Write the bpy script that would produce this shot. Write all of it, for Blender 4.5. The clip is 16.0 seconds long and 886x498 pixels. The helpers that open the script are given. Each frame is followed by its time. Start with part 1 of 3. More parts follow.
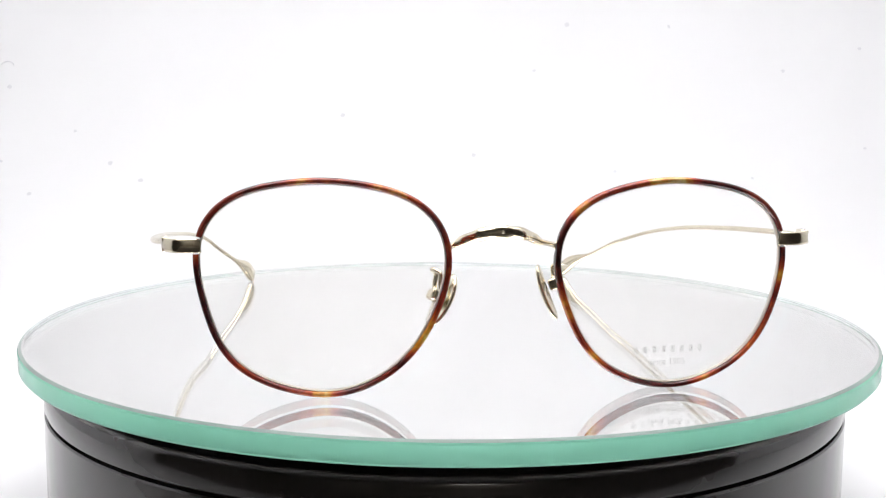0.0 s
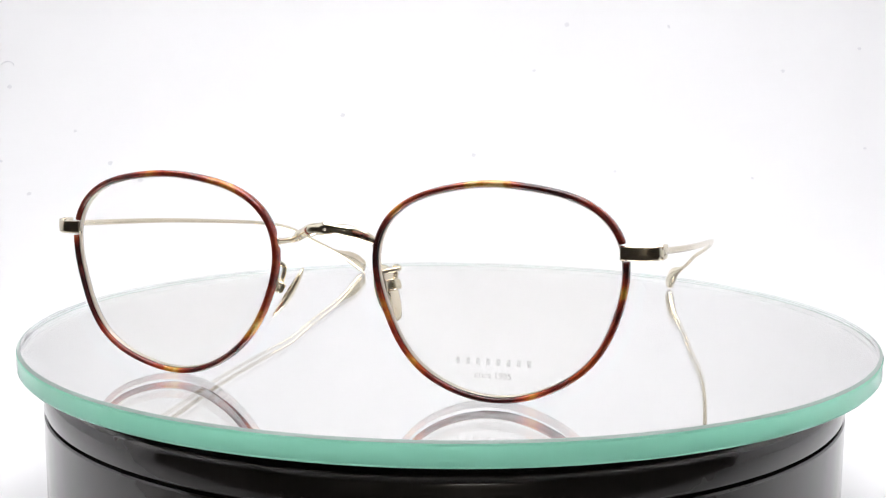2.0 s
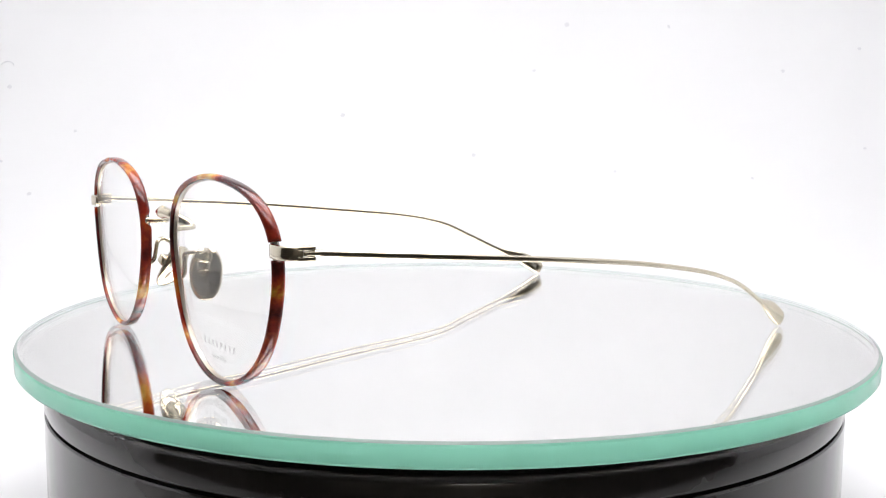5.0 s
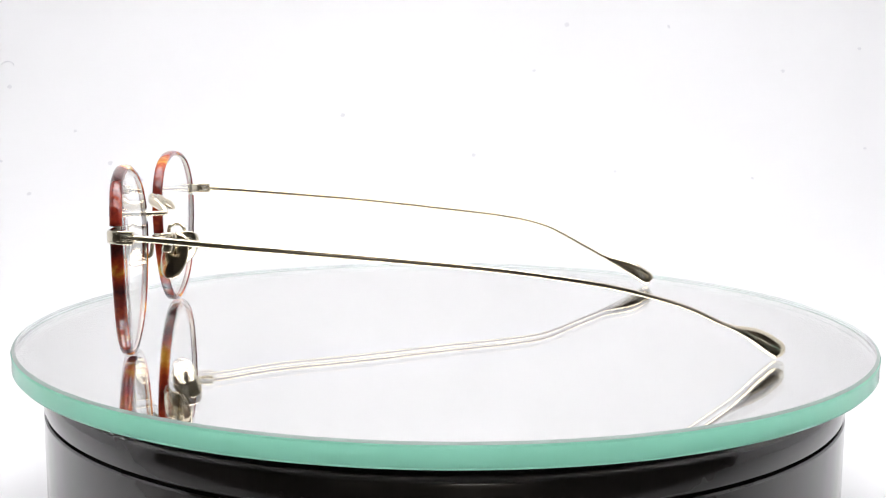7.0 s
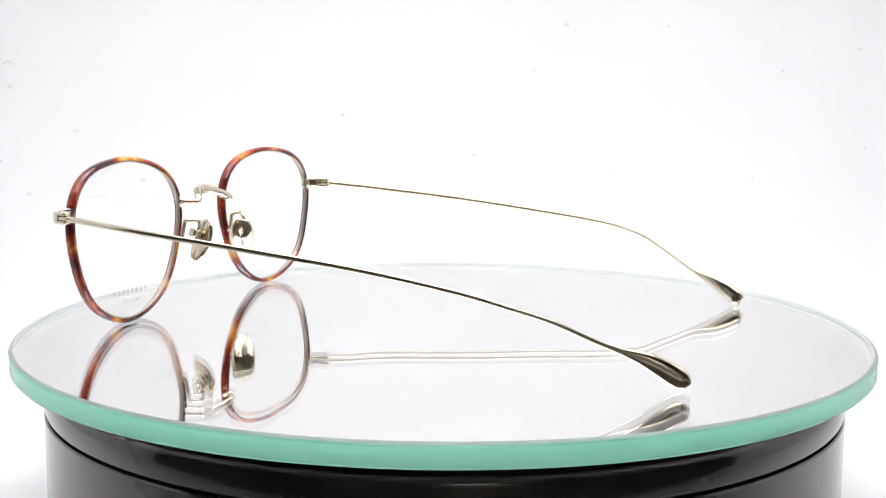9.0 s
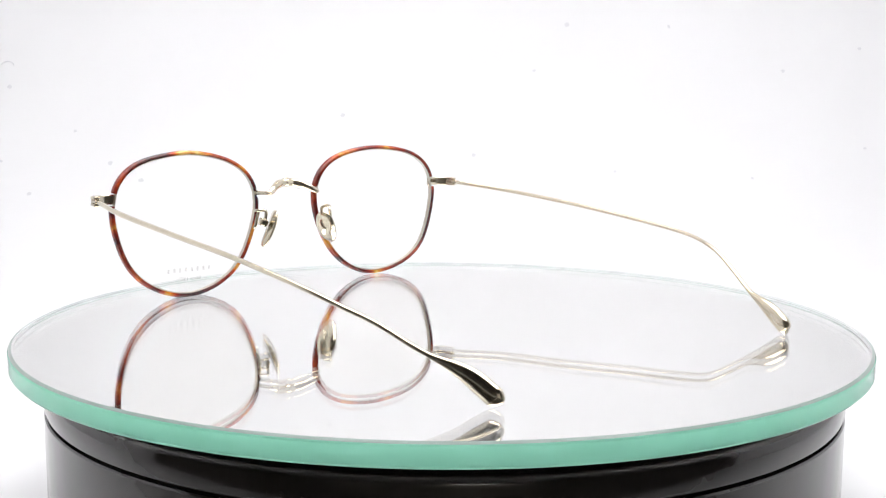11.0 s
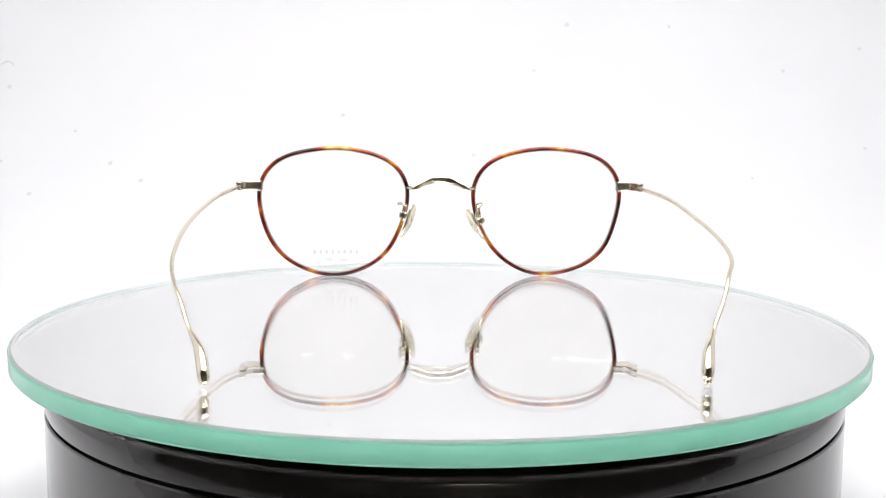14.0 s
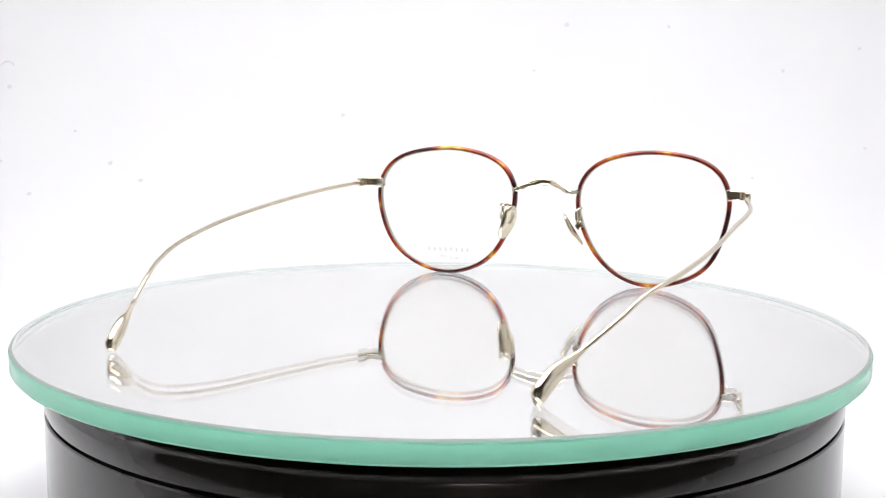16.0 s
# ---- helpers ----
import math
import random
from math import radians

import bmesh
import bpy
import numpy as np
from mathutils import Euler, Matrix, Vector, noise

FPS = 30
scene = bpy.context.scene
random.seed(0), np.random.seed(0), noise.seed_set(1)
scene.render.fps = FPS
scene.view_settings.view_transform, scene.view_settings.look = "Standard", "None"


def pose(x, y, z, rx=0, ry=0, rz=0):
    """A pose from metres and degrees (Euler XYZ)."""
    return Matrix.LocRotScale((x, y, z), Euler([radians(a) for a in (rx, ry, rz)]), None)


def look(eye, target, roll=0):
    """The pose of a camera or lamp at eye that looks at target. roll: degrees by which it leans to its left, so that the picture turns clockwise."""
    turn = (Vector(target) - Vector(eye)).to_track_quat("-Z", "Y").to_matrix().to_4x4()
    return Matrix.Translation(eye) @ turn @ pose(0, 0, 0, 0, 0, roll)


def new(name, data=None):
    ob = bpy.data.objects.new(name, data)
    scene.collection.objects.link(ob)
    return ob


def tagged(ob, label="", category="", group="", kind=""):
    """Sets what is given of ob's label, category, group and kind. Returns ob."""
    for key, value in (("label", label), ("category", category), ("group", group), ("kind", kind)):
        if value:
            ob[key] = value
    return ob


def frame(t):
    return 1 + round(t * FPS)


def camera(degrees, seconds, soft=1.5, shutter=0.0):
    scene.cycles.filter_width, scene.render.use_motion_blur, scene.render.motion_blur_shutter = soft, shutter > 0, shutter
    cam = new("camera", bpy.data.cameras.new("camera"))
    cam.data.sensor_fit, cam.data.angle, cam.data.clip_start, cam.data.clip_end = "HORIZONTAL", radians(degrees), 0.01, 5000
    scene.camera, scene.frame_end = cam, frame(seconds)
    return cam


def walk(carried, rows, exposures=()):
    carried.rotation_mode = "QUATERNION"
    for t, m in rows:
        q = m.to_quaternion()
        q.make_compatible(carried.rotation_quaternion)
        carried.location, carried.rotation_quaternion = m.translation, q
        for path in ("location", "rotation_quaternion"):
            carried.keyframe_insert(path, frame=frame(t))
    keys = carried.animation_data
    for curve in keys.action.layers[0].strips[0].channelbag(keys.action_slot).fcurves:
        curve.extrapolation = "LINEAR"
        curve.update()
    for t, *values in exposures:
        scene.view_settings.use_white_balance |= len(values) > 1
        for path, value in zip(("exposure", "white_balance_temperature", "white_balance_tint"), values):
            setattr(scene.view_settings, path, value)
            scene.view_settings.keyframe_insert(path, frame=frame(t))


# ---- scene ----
cam = camera(43.42, 16.0, 1.2)
EYE = (-0.00067, -0.29397, 0.05772)
walk(cam, [(0.0, look(EYE, (-0.00067, -0.00490, 0.01966), 0.388)), (16.0, look(EYE, (-0.00067, -0.00490, 0.01966), 0.388))])

U = 0.108            # radius of the glass disc, metres
TURN_RATE = -13.3686  # degrees a second
TURN_ZERO = 0.6413    # the moment at which the spectacles face the opening

# ---- world and light ----
world = bpy.data.worlds.new("room_gloom")
scene.world = world
world.use_nodes = True
world.node_tree.nodes["Background"].inputs[0].default_value = (1.0, 0.95, 0.90, 1)
world.node_tree.nodes["Background"].inputs[1].default_value = 0.03
LED_STRENGTH = 4.66


# ---- materials ----
def node(nt, kind, **values):
    n = nt.nodes.new(kind)
    for k, v in values.items():
        n.inputs[k.replace("_", " ")].default_value = v
    return n


def shader(name, color, rough, metal=0.0, coat=0.0, ior=1.5):
    m = bpy.data.materials.new(name)
    m.use_nodes = True
    b = m.node_tree.nodes["Principled BSDF"]
    b.inputs["Base Color"].default_value = (*color, 1)
    b.inputs["Roughness"].default_value = rough
    b.inputs["Metallic"].default_value = metal
    b.inputs["Coat Weight"].default_value = coat
    b.inputs["Coat Roughness"].default_value = 0.04
    b.inputs["IOR"].default_value = ior
    return m, m.node_tree, b


def vary(nt, b, color, amount, scale, rough=None, rough_amount=0.0, bump=0.0, bump_scale=None, stretch=(1, 1, 1)):
    """Two scales of noise on colour, gloss and relief."""
    tc = nt.nodes.new("ShaderNodeTexCoord")
    mp = nt.nodes.new("ShaderNodeMapping")
    mp.inputs["Scale"].default_value = stretch
    nt.links.new(tc.outputs["Object"], mp.inputs["Vector"])
    n1 = node(nt, "ShaderNodeTexNoise", Scale=scale, Detail=4.0, Roughness=0.55)
    n2 = node(nt, "ShaderNodeTexNoise", Scale=bump_scale or scale * 9, Detail=3.0, Roughness=0.6)
    for n in (n1, n2):
        nt.links.new(mp.outputs["Vector"], n.inputs["Vector"])
    ramp = nt.nodes.new("ShaderNodeValToRGB")
    ramp.color_ramp.elements[0].position, ramp.color_ramp.elements[1].position = 0.3, 0.72
    ramp.color_ramp.elements[0].color = (*[c * (1 - amount) for c in color], 1)
    ramp.color_ramp.elements[1].color = (*[min(1, c * (1 + amount)) for c in color], 1)
    nt.links.new(n1.outputs["Fac"], ramp.inputs["Fac"])
    nt.links.new(ramp.outputs["Color"], b.inputs["Base Color"])
    if rough is not None:
        mr = node(nt, "ShaderNodeMapRange")
        mr.inputs["To Min"].default_value, mr.inputs["To Max"].default_value = max(0, rough - rough_amount), rough + rough_amount
        nt.links.new(n2.outputs["Fac"], mr.inputs["Value"])
        nt.links.new(mr.outputs["Result"], b.inputs["Roughness"])
    if bump:
        bp = node(nt, "ShaderNodeBump", Strength=bump, Distance=0.0002)
        nt.links.new(n2.outputs["Fac"], bp.inputs["Height"])
        nt.links.new(bp.outputs["Normal"], b.inputs["Normal"])


def make_gold(name, color, rough):
    m, nt, b = shader(name, color, rough, 1.0)
    vary(nt, b, color, 0.06, 220, rough, 0.05, 0.06, 2600)
    return m


GOLD = make_gold("champagne_gold", (0.76, 0.69, 0.54), 0.15)
PALE = make_gold("pale_titanium", (0.64, 0.56, 0.47), 0.36)


def make_tortoise():
    """Marbled acetate: the cloud of amber, red and dark along each ring is cut into the sheet (tone), with fine streaks over it."""
    m, nt, b = shader("tortoise_acetate", (0.2, 0.05, 0.02), 0.12, 0.0, 0.22, 1.5)
    tc = nt.nodes.new("ShaderNodeTexCoord")
    tone = nt.nodes.new("ShaderNodeAttribute")
    tone.attribute_name = "tone"
    big = node(nt, "ShaderNodeTexNoise", Scale=260.0, Detail=2.5, Roughness=0.5, Distortion=0.6)
    fine = node(nt, "ShaderNodeTexNoise", Scale=850.0, Detail=3.0, Roughness=0.6, Distortion=0.8)
    first = nt.nodes.new("ShaderNodeMath")
    second = nt.nodes.new("ShaderNodeMath")
    for n, mul in ((first, 0.62), (second, 0.34)):
        n.operation = "MULTIPLY_ADD"
        n.inputs[1].default_value = mul
    for n in (big, fine):
        nt.links.new(tc.outputs["Object"], n.inputs["Vector"])
    nt.links.new(big.outputs["Fac"], first.inputs[0])
    nt.links.new(tone.outputs["Fac"], first.inputs[2])
    nt.links.new(fine.outputs["Fac"], second.inputs[0])
    nt.links.new(first.outputs["Value"], second.inputs[2])
    shift = nt.nodes.new("ShaderNodeMath")
    shift.operation = "SUBTRACT"
    shift.inputs[1].default_value = 0.48
    nt.links.new(second.outputs["Value"], shift.inputs[0])
    ramp = nt.nodes.new("ShaderNodeValToRGB")
    el = ramp.color_ramp.elements
    el[0].position, el[0].color = 0.0, (0.030, 0.008, 0.009, 1)
    el[1].position, el[1].color = 1.0, (0.92, 0.60, 0.16, 1)
    for pos, c in ((0.24, (0.105, 0.015, 0.013, 1)), (0.48, (0.31, 0.032, 0.017, 1)), (0.66, (0.56, 0.085, 0.020, 1)), (0.84, (0.78, 0.30, 0.035, 1))):
        e = el.new(pos)
        e.color = c
    nt.links.new(shift.outputs["Value"], ramp.inputs["Fac"])
    nt.links.new(ramp.outputs["Color"], b.inputs["Base Color"])
    bp = node(nt, "ShaderNodeBump", Strength=0.18, Distance=0.0002)
    nt.links.new(fine.outputs["Fac"], bp.inputs["Height"])
    nt.links.new(bp.outputs["Normal"], b.inputs["Normal"])
    b.inputs["Subsurface Weight"].default_value = 0.15
    b.inputs["Subsurface Radius"].default_value = (0.0012, 0.0004, 0.0001)
    return m


TORTOISE = make_tortoise()


def make_glass(name, color, rough, ior):
    m = bpy.data.materials.new(name)
    m.use_nodes = True
    nt = m.node_tree
    nt.nodes.clear()
    g = node(nt, "ShaderNodeBsdfGlass", Roughness=rough, IOR=ior, Color=(*color, 1))
    out = nt.nodes.new("ShaderNodeOutputMaterial")
    nt.links.new(g.outputs["BSDF"], out.inputs["Surface"])
    return m, nt, g


LENS = make_glass("clear_demo_lens", (1.0, 0.998, 0.992), 0.0, 1.22)[0]
PLATE = make_glass("float_glass", (1.0, 1.0, 1.0), 0.0, 1.52)[0]


def make_edge(name, dark, light, rough, face_share=0.25, ior=1.5):
    """Ground glass edge: light from inside the plate comes out green, with a soft gloss on top."""
    m = bpy.data.materials.new(name)
    m.use_nodes = True
    nt = m.node_tree
    nt.nodes.clear()
    tc = nt.nodes.new("ShaderNodeTexCoord")
    n = node(nt, "ShaderNodeTexNoise", Scale=140.0, Detail=4.0)
    ramp = nt.nodes.new("ShaderNodeValToRGB")
    ramp.color_ramp.elements[0].color = (*dark, 1)
    ramp.color_ramp.elements[1].color = (*light, 1)
    glow = nt.nodes.new("ShaderNodeBsdfTranslucent")
    face = nt.nodes.new("ShaderNodeBsdfDiffuse")
    both = node(nt, "ShaderNodeMixShader", Fac=face_share)
    gloss = node(nt, "ShaderNodeBsdfGlossy", Roughness=rough)
    fres = node(nt, "ShaderNodeFresnel", IOR=ior)
    mix = nt.nodes.new("ShaderNodeMixShader")
    out = nt.nodes.new("ShaderNodeOutputMaterial")
    nt.links.new(tc.outputs["Object"], n.inputs["Vector"])
    nt.links.new(n.outputs["Fac"], ramp.inputs["Fac"])
    for b in (glow, face):
        nt.links.new(ramp.outputs["Color"], b.inputs["Color"])
    nt.links.new(glow.outputs["BSDF"], both.inputs[1])
    nt.links.new(face.outputs["BSDF"], both.inputs[2])
    nt.links.new(fres.outputs["Fac"], mix.inputs["Fac"])
    nt.links.new(both.outputs["Shader"], mix.inputs[1])
    nt.links.new(gloss.outputs["BSDF"], mix.inputs[2])
    nt.links.new(mix.outputs["Shader"], out.inputs["Surface"])
    return m


EDGE = make_edge("ground_green_glass_edge", (0.37, 0.87, 0.65), (0.42, 0.93, 0.72), 0.2, 0.12, 1.6)
BEVEL = make_edge("grey_ground_bevel", (0.33, 0.45, 0.40), (0.41, 0.52, 0.47), 0.3, 0.6)
# for a skin added inside the plate to pale the far edge, not real glass
WHITENER = make_edge("far_edge_whitener", (0.90, 0.92, 0.93), (0.95, 0.96, 0.97), 0.4, 0.55, 1.01)
MIRROR = shader("silvered_mirror", (0.996, 0.998, 0.990), 0.005, 1.0)[0]


def make_plain(name, color, amount, scale, rough, rough_amount, bump, stretch=(1, 1, 1)):
    m, nt, b = shader(name, color, rough)
    vary(nt, b, color, amount, scale, rough, rough_amount, bump, None, stretch)
    return m


BLACK = make_plain("black_gloss_plastic", (0.042, 0.036, 0.036), 0.2, 60, 0.10, 0.03, 0.015)
BLACK.node_tree.nodes["Principled BSDF"].inputs["IOR"].default_value = 1.8
RUBBER = make_plain("black_rubber", (0.02, 0.02, 0.02), 0.2, 80, 0.6, 0.1, 0.1)
PAPER = make_plain("white_backdrop_paper", (0.780, 0.781, 0.787), 0.015, 9, 0.75, 0.08, 0.05)
PANEL = make_plain("white_foam_panel", (0.75, 0.75, 0.76), 0.02, 12, 0.6, 0.1, 0.05)
ROOM = make_plain("dim_room_paint", (0.38, 0.345, 0.31), 0.2, 3, 0.8, 0.1, 0.1)


def make_print(name, cover):
    """Thin ink that lets part of the light through."""
    m, nt, b = shader(name, (0.45, 0.45, 0.47), 0.6)
    vary(nt, b, (0.45, 0.45, 0.47), 0.05, 500, 0.6, 0.1)
    clear = nt.nodes.new("ShaderNodeBsdfTransparent")
    mix = node(nt, "ShaderNodeMixShader", Fac=cover)
    nt.links.new(clear.outputs["BSDF"], mix.inputs[1])
    nt.links.new(b.outputs["BSDF"], mix.inputs[2])
    nt.links.new(mix.outputs["Shader"], nt.nodes["Material Output"].inputs["Surface"])
    return m


PRINT = make_print("grey_lens_print", 0.17)
FAINT = make_print("faint_lens_print", 0.11)
MARK = make_plain("white_etched_mark", (0.7, 0.68, 0.62), 0.05, 500, 0.5, 0.1, 0.0)
SPECK = make_plain("grey_dust", (0.66, 0.66, 0.68), 0.05, 300, 0.9, 0.05, 0.0)
STEEL = make_gold("screw_steel", (0.62, 0.58, 0.52), 0.22)


def make_lamp(name, color, strength):
    m = bpy.data.materials.new(name)
    m.use_nodes = True
    b = m.node_tree.nodes["Principled BSDF"]
    b.inputs["Base Color"].default_value = (0.9, 0.9, 0.9, 1)
    b.inputs["Emission Color"].default_value = (*color, 1)
    b.inputs["Emission Strength"].default_value = strength
    return m


GLOW = make_lamp("led_diffuser", (1.0, 0.985, 1.0), LED_STRENGTH)
BULB = make_lamp("led_bulb", (1.0, 0.99, 0.97), 250.0)


# ---- mesh helpers ----
def part(name, bm, material, parent=None, label="", smooth=True):
    me = bpy.data.meshes.new(name)
    bmesh.ops.recalc_face_normals(bm, faces=bm.faces)
    bm.to_mesh(me)
    bm.free()
    for p in me.polygons:
        p.use_smooth = smooth
    for mat in material if isinstance(material, (list, tuple)) else (material,):
        me.materials.append(mat)
    ob = new(name, me)
    if parent:
        ob.parent = parent
    if label:
        tagged(ob, label)
    return ob


def sharp(ob, degrees=35):
    ob.data.set_sharp_from_angle(angle=radians(degrees))
    return ob


def box(x0, x1, y0, y1, z0, z1, bevel=0.0):
    bm = bmesh.new()
    bmesh.ops.create_cube(bm, size=1)
    for v in bm.verts:
        v.co = ((x0 + x1) / 2 + v.co.x * (x1 - x0), (y0 + y1) / 2 + v.co.y * (y1 - y0), (z0 + z1) / 2 + v.co.z * (z1 - z0))
    if bevel:
        bmesh.ops.bevel(bm, geom=bm.edges[:], offset=bevel, segments=3, profile=0.6, affect="EDGES")
    return bm


def loft(bm, rings, closed=False, caps=True):
    """Skin a list of rings of points."""
    rows = [[bm.verts.new(p) for p in ring] for ring in rings]
    k = len(rows[0])
    pairs = list(zip(rows, rows[1:])) + ([(rows[-1], rows[0])] if closed else [])
    for a, b in pairs:
        for i in range(k):
            bm.faces.new((a[i], a[(i + 1) % k], b[(i + 1) % k], b[i]))
    if caps and not closed:
        bm.faces.new(rows[0])
        bm.faces.new(rows[-1][::-1])
    return bm


def lathe(profile, steps, bm=None):
    """Turn a list of (radius, z) about the z axis; a closed loop of the profile."""
    bm = bm or bmesh.new()
    rings = []
    for i in range(steps):
        a = 2 * math.pi * i / steps
        rings.append([(r * math.cos(a), r * math.sin(a), z) for r, z in profile])
    return loft(bm, rings, closed=True)


def spline(points, steps=10):
    """A smooth curve through the points."""
    pts = [Vector(p) for p in points]
    pts = [2 * pts[0] - pts[1]] + pts + [2 * pts[-1] - pts[-2]]
    out = []
    for i in range(1, len(pts) - 2):
        a, b, c, d = pts[i - 1:i + 3]
        for j in range(steps):
            s = j / steps
            out.append(0.5 * (2 * b + (c - a) * s + (2 * a - 5 * b + 4 * c - d) * s * s + (3 * b - a - 3 * c + d) * s ** 3))
    return out + [pts[-2]]


def wire(path, size, sides=14, up=Vector((0, 0, 1)), power=1.0, bm=None, rope=0.0, turns=0.0):
    """A rod along a path; size(s) gives half its thickness and half its height at s from 0 to 1."""
    bm = bm or bmesh.new()
    rings = []
    n = len(path)
    for i, p in enumerate(path):
        t = (path[min(i + 1, n - 1)] - path[max(i - 1, 0)]).normalized()
        a = t.cross(up).normalized()
        b = a.cross(t).normalized()
        w, h = size(i / (n - 1))
        ring = []
        for j in range(sides):
            q = 2 * math.pi * j / sides
            c, s = math.cos(q), math.sin(q)
            c, s = math.copysign(abs(c) ** power, c), math.copysign(abs(s) ** power, s)
            k = 1 + rope * math.cos(3 * q + turns * 2 * math.pi * i / (n - 1)) * math.sin(math.pi * i / (n - 1)) ** 2
            ring.append(p + a * (w * c * k) + b * (h * s * k))
        rings.append(ring)
    return loft(bm, rings)


def rod(p0, p1, radius, sides=16, bevel=0.15):
    """A short rounded cylinder between two points."""
    p0, p1 = Vector(p0), Vector(p1)
    e = min(bevel, 0.45) * (p1 - p0).length
    path = [p0, p0 + (p1 - p0).normalized() * e * 0.3, p0 + (p1 - p0).normalized() * e,
            p1 - (p1 - p0).normalized() * e, p1 - (p1 - p0).normalized() * e * 0.3, p1]
    rr = [0.6, 0.88, 1.0, 1.0, 0.88, 0.6]
    up = Vector((0, 1, 0)) if abs((p1 - p0).normalized().z) > 0.8 else Vector((0, 0, 1))
    return wire(path, lambda s: (radius * rr[round(s * 5)],) * 2, sides, up)


# ---- the light box: sheet, side panels, ceiling, lamps ----
Z0, BACK, SWEEP = -0.055, 0.46, 0.22
BOX_X, FRONT, TOP = 0.36, -0.14, 0.50


def sheet_y(z):
    if z >= Z0 + SWEEP:
        return BACK
    return BACK - SWEEP + math.sqrt(max(0.0, SWEEP ** 2 - (z - Z0 - SWEEP) ** 2))


def build_backdrop():
    line = [(FRONT, Z0), (0.0, Z0), (0.12, Z0)]
    for i in range(25):
        a = math.pi / 2 * i / 24
        line.append((BACK - SWEEP + SWEEP * math.sin(a), Z0 + SWEEP - SWEEP * math.cos(a)))
    line.append((BACK, TOP - 0.002))
    bm = bmesh.new()
    rings = []
    for i in range(13):
        x = -BOX_X + 0.002 + (2 * BOX_X - 0.004) * i / 12
        rings.append([(x, y, z) for y, z in line] + [(x, y + 0.0006, z - 0.0006) for y, z in reversed(line)])
    loft(bm, rings)
    ob = part("backdrop", bm, PAPER)
    tagged(ob, "seamless white paper sweep curving up behind the turntable", "backdrop", kind="structure")


build_backdrop()


def plain(name, bm, material, label, category):
    return tagged(part(name, bm, material, smooth=False), label, category, kind="structure")


plain("wall_left", box(-BOX_X - 0.008, -BOX_X, FRONT, BACK + 0.02, Z0 - 0.02, TOP), PANEL, "white side panel of the photo light box", "panel")
plain("wall_right", box(BOX_X, BOX_X + 0.008, FRONT, BACK + 0.02, Z0 - 0.02, TOP), PANEL, "white side panel of the photo light box", "panel")
plain("wall_back", box(-BOX_X, BOX_X, BACK + 0.008, BACK + 0.016, Z0 - 0.02, TOP), PANEL, "white rear panel of the photo light box", "panel")
plain("ceiling", box(-BOX_X - 0.008, BOX_X + 0.008, -0.27, BACK + 0.02, TOP, TOP + 0.008), PANEL, "white top panel of the photo light box", "panel")
plain("floor", box(-BOX_X - 0.008, BOX_X + 0.008, FRONT, BACK + 0.02, Z0 - 0.03, Z0 - 0.0205), PANEL, "white floor panel of the photo light box", "panel")
# the dim room in which the box stands
plain("room_floor", box(-1.6, 1.6, -6.2, 1.6, -0.80, -0.78), ROOM, "grey floor of the dim room", "floor")
plain("room_ceiling", box(-1.6, 1.6, -6.2, 1.6, 1.60, 1.62), ROOM, "grey ceiling of the dim room", "ceiling")
plain("room_wall_west", box(-1.62, -1.6, -6.2, 1.6, -0.80, 1.62), ROOM, "grey wall of the dim room", "wall")
plain("room_wall_east", box(1.6, 1.62, -6.2, 1.6, -0.80, 1.62), ROOM, "grey wall of the dim room", "wall")
plain("room_wall_south", box(-1.62, 1.62, -6.22, -6.2, -0.80, 1.62), ROOM, "grey wall of the dim room", "wall")
plain("room_wall_north", box(-1.62, 1.62, 1.6, 1.62, -0.80, 1.62), ROOM, "grey wall of the dim room", "wall")


def build_led_bar(y, width, depth):
    bar = tagged(new("led_bar"), "white LED light bar under the box ceiling", "lamp", "light bars of the box")
    bar.location = (0, y, TOP)
    part("housing", box(-width / 2 - 0.006, width / 2 + 0.006, -depth / 2 - 0.006, depth / 2 + 0.006, -0.008, -0.0005, 0.002), PANEL, bar)
    part("diffuser", box(-width / 2, width / 2, -depth / 2, depth / 2, -0.012, -0.0085, 0.001), GLOW, bar, "glowing white diffuser")


build_led_bar(-0.17, 0.58, 0.15)
build_led_bar(0.06, 0.58, 0.15)
build_led_bar(0.20, 0.58, 0.15)


def build_ceiling_light(x):
    lamp = tagged(new("ceiling_light"), "small round downlight in the room ceiling", "lamp", "downlights of the room")
    lamp.location = (x, -5.70, 1.60)
    sharp(part("trim", lathe([(0.052, -0.0005), (0.066, -0.0005), (0.066, -0.006), (0.062, -0.009), (0.052, -0.007)], 40), PANEL, lamp))
    part("bulb", lathe([(0.001, -0.002), (0.050, -0.002), (0.050, -0.005), (0.001, -0.007)], 40), BULB, lamp, "glowing bulb")


for lamp_x in (0.36, 0.71, 1.07):
    build_ceiling_light(lamp_x)


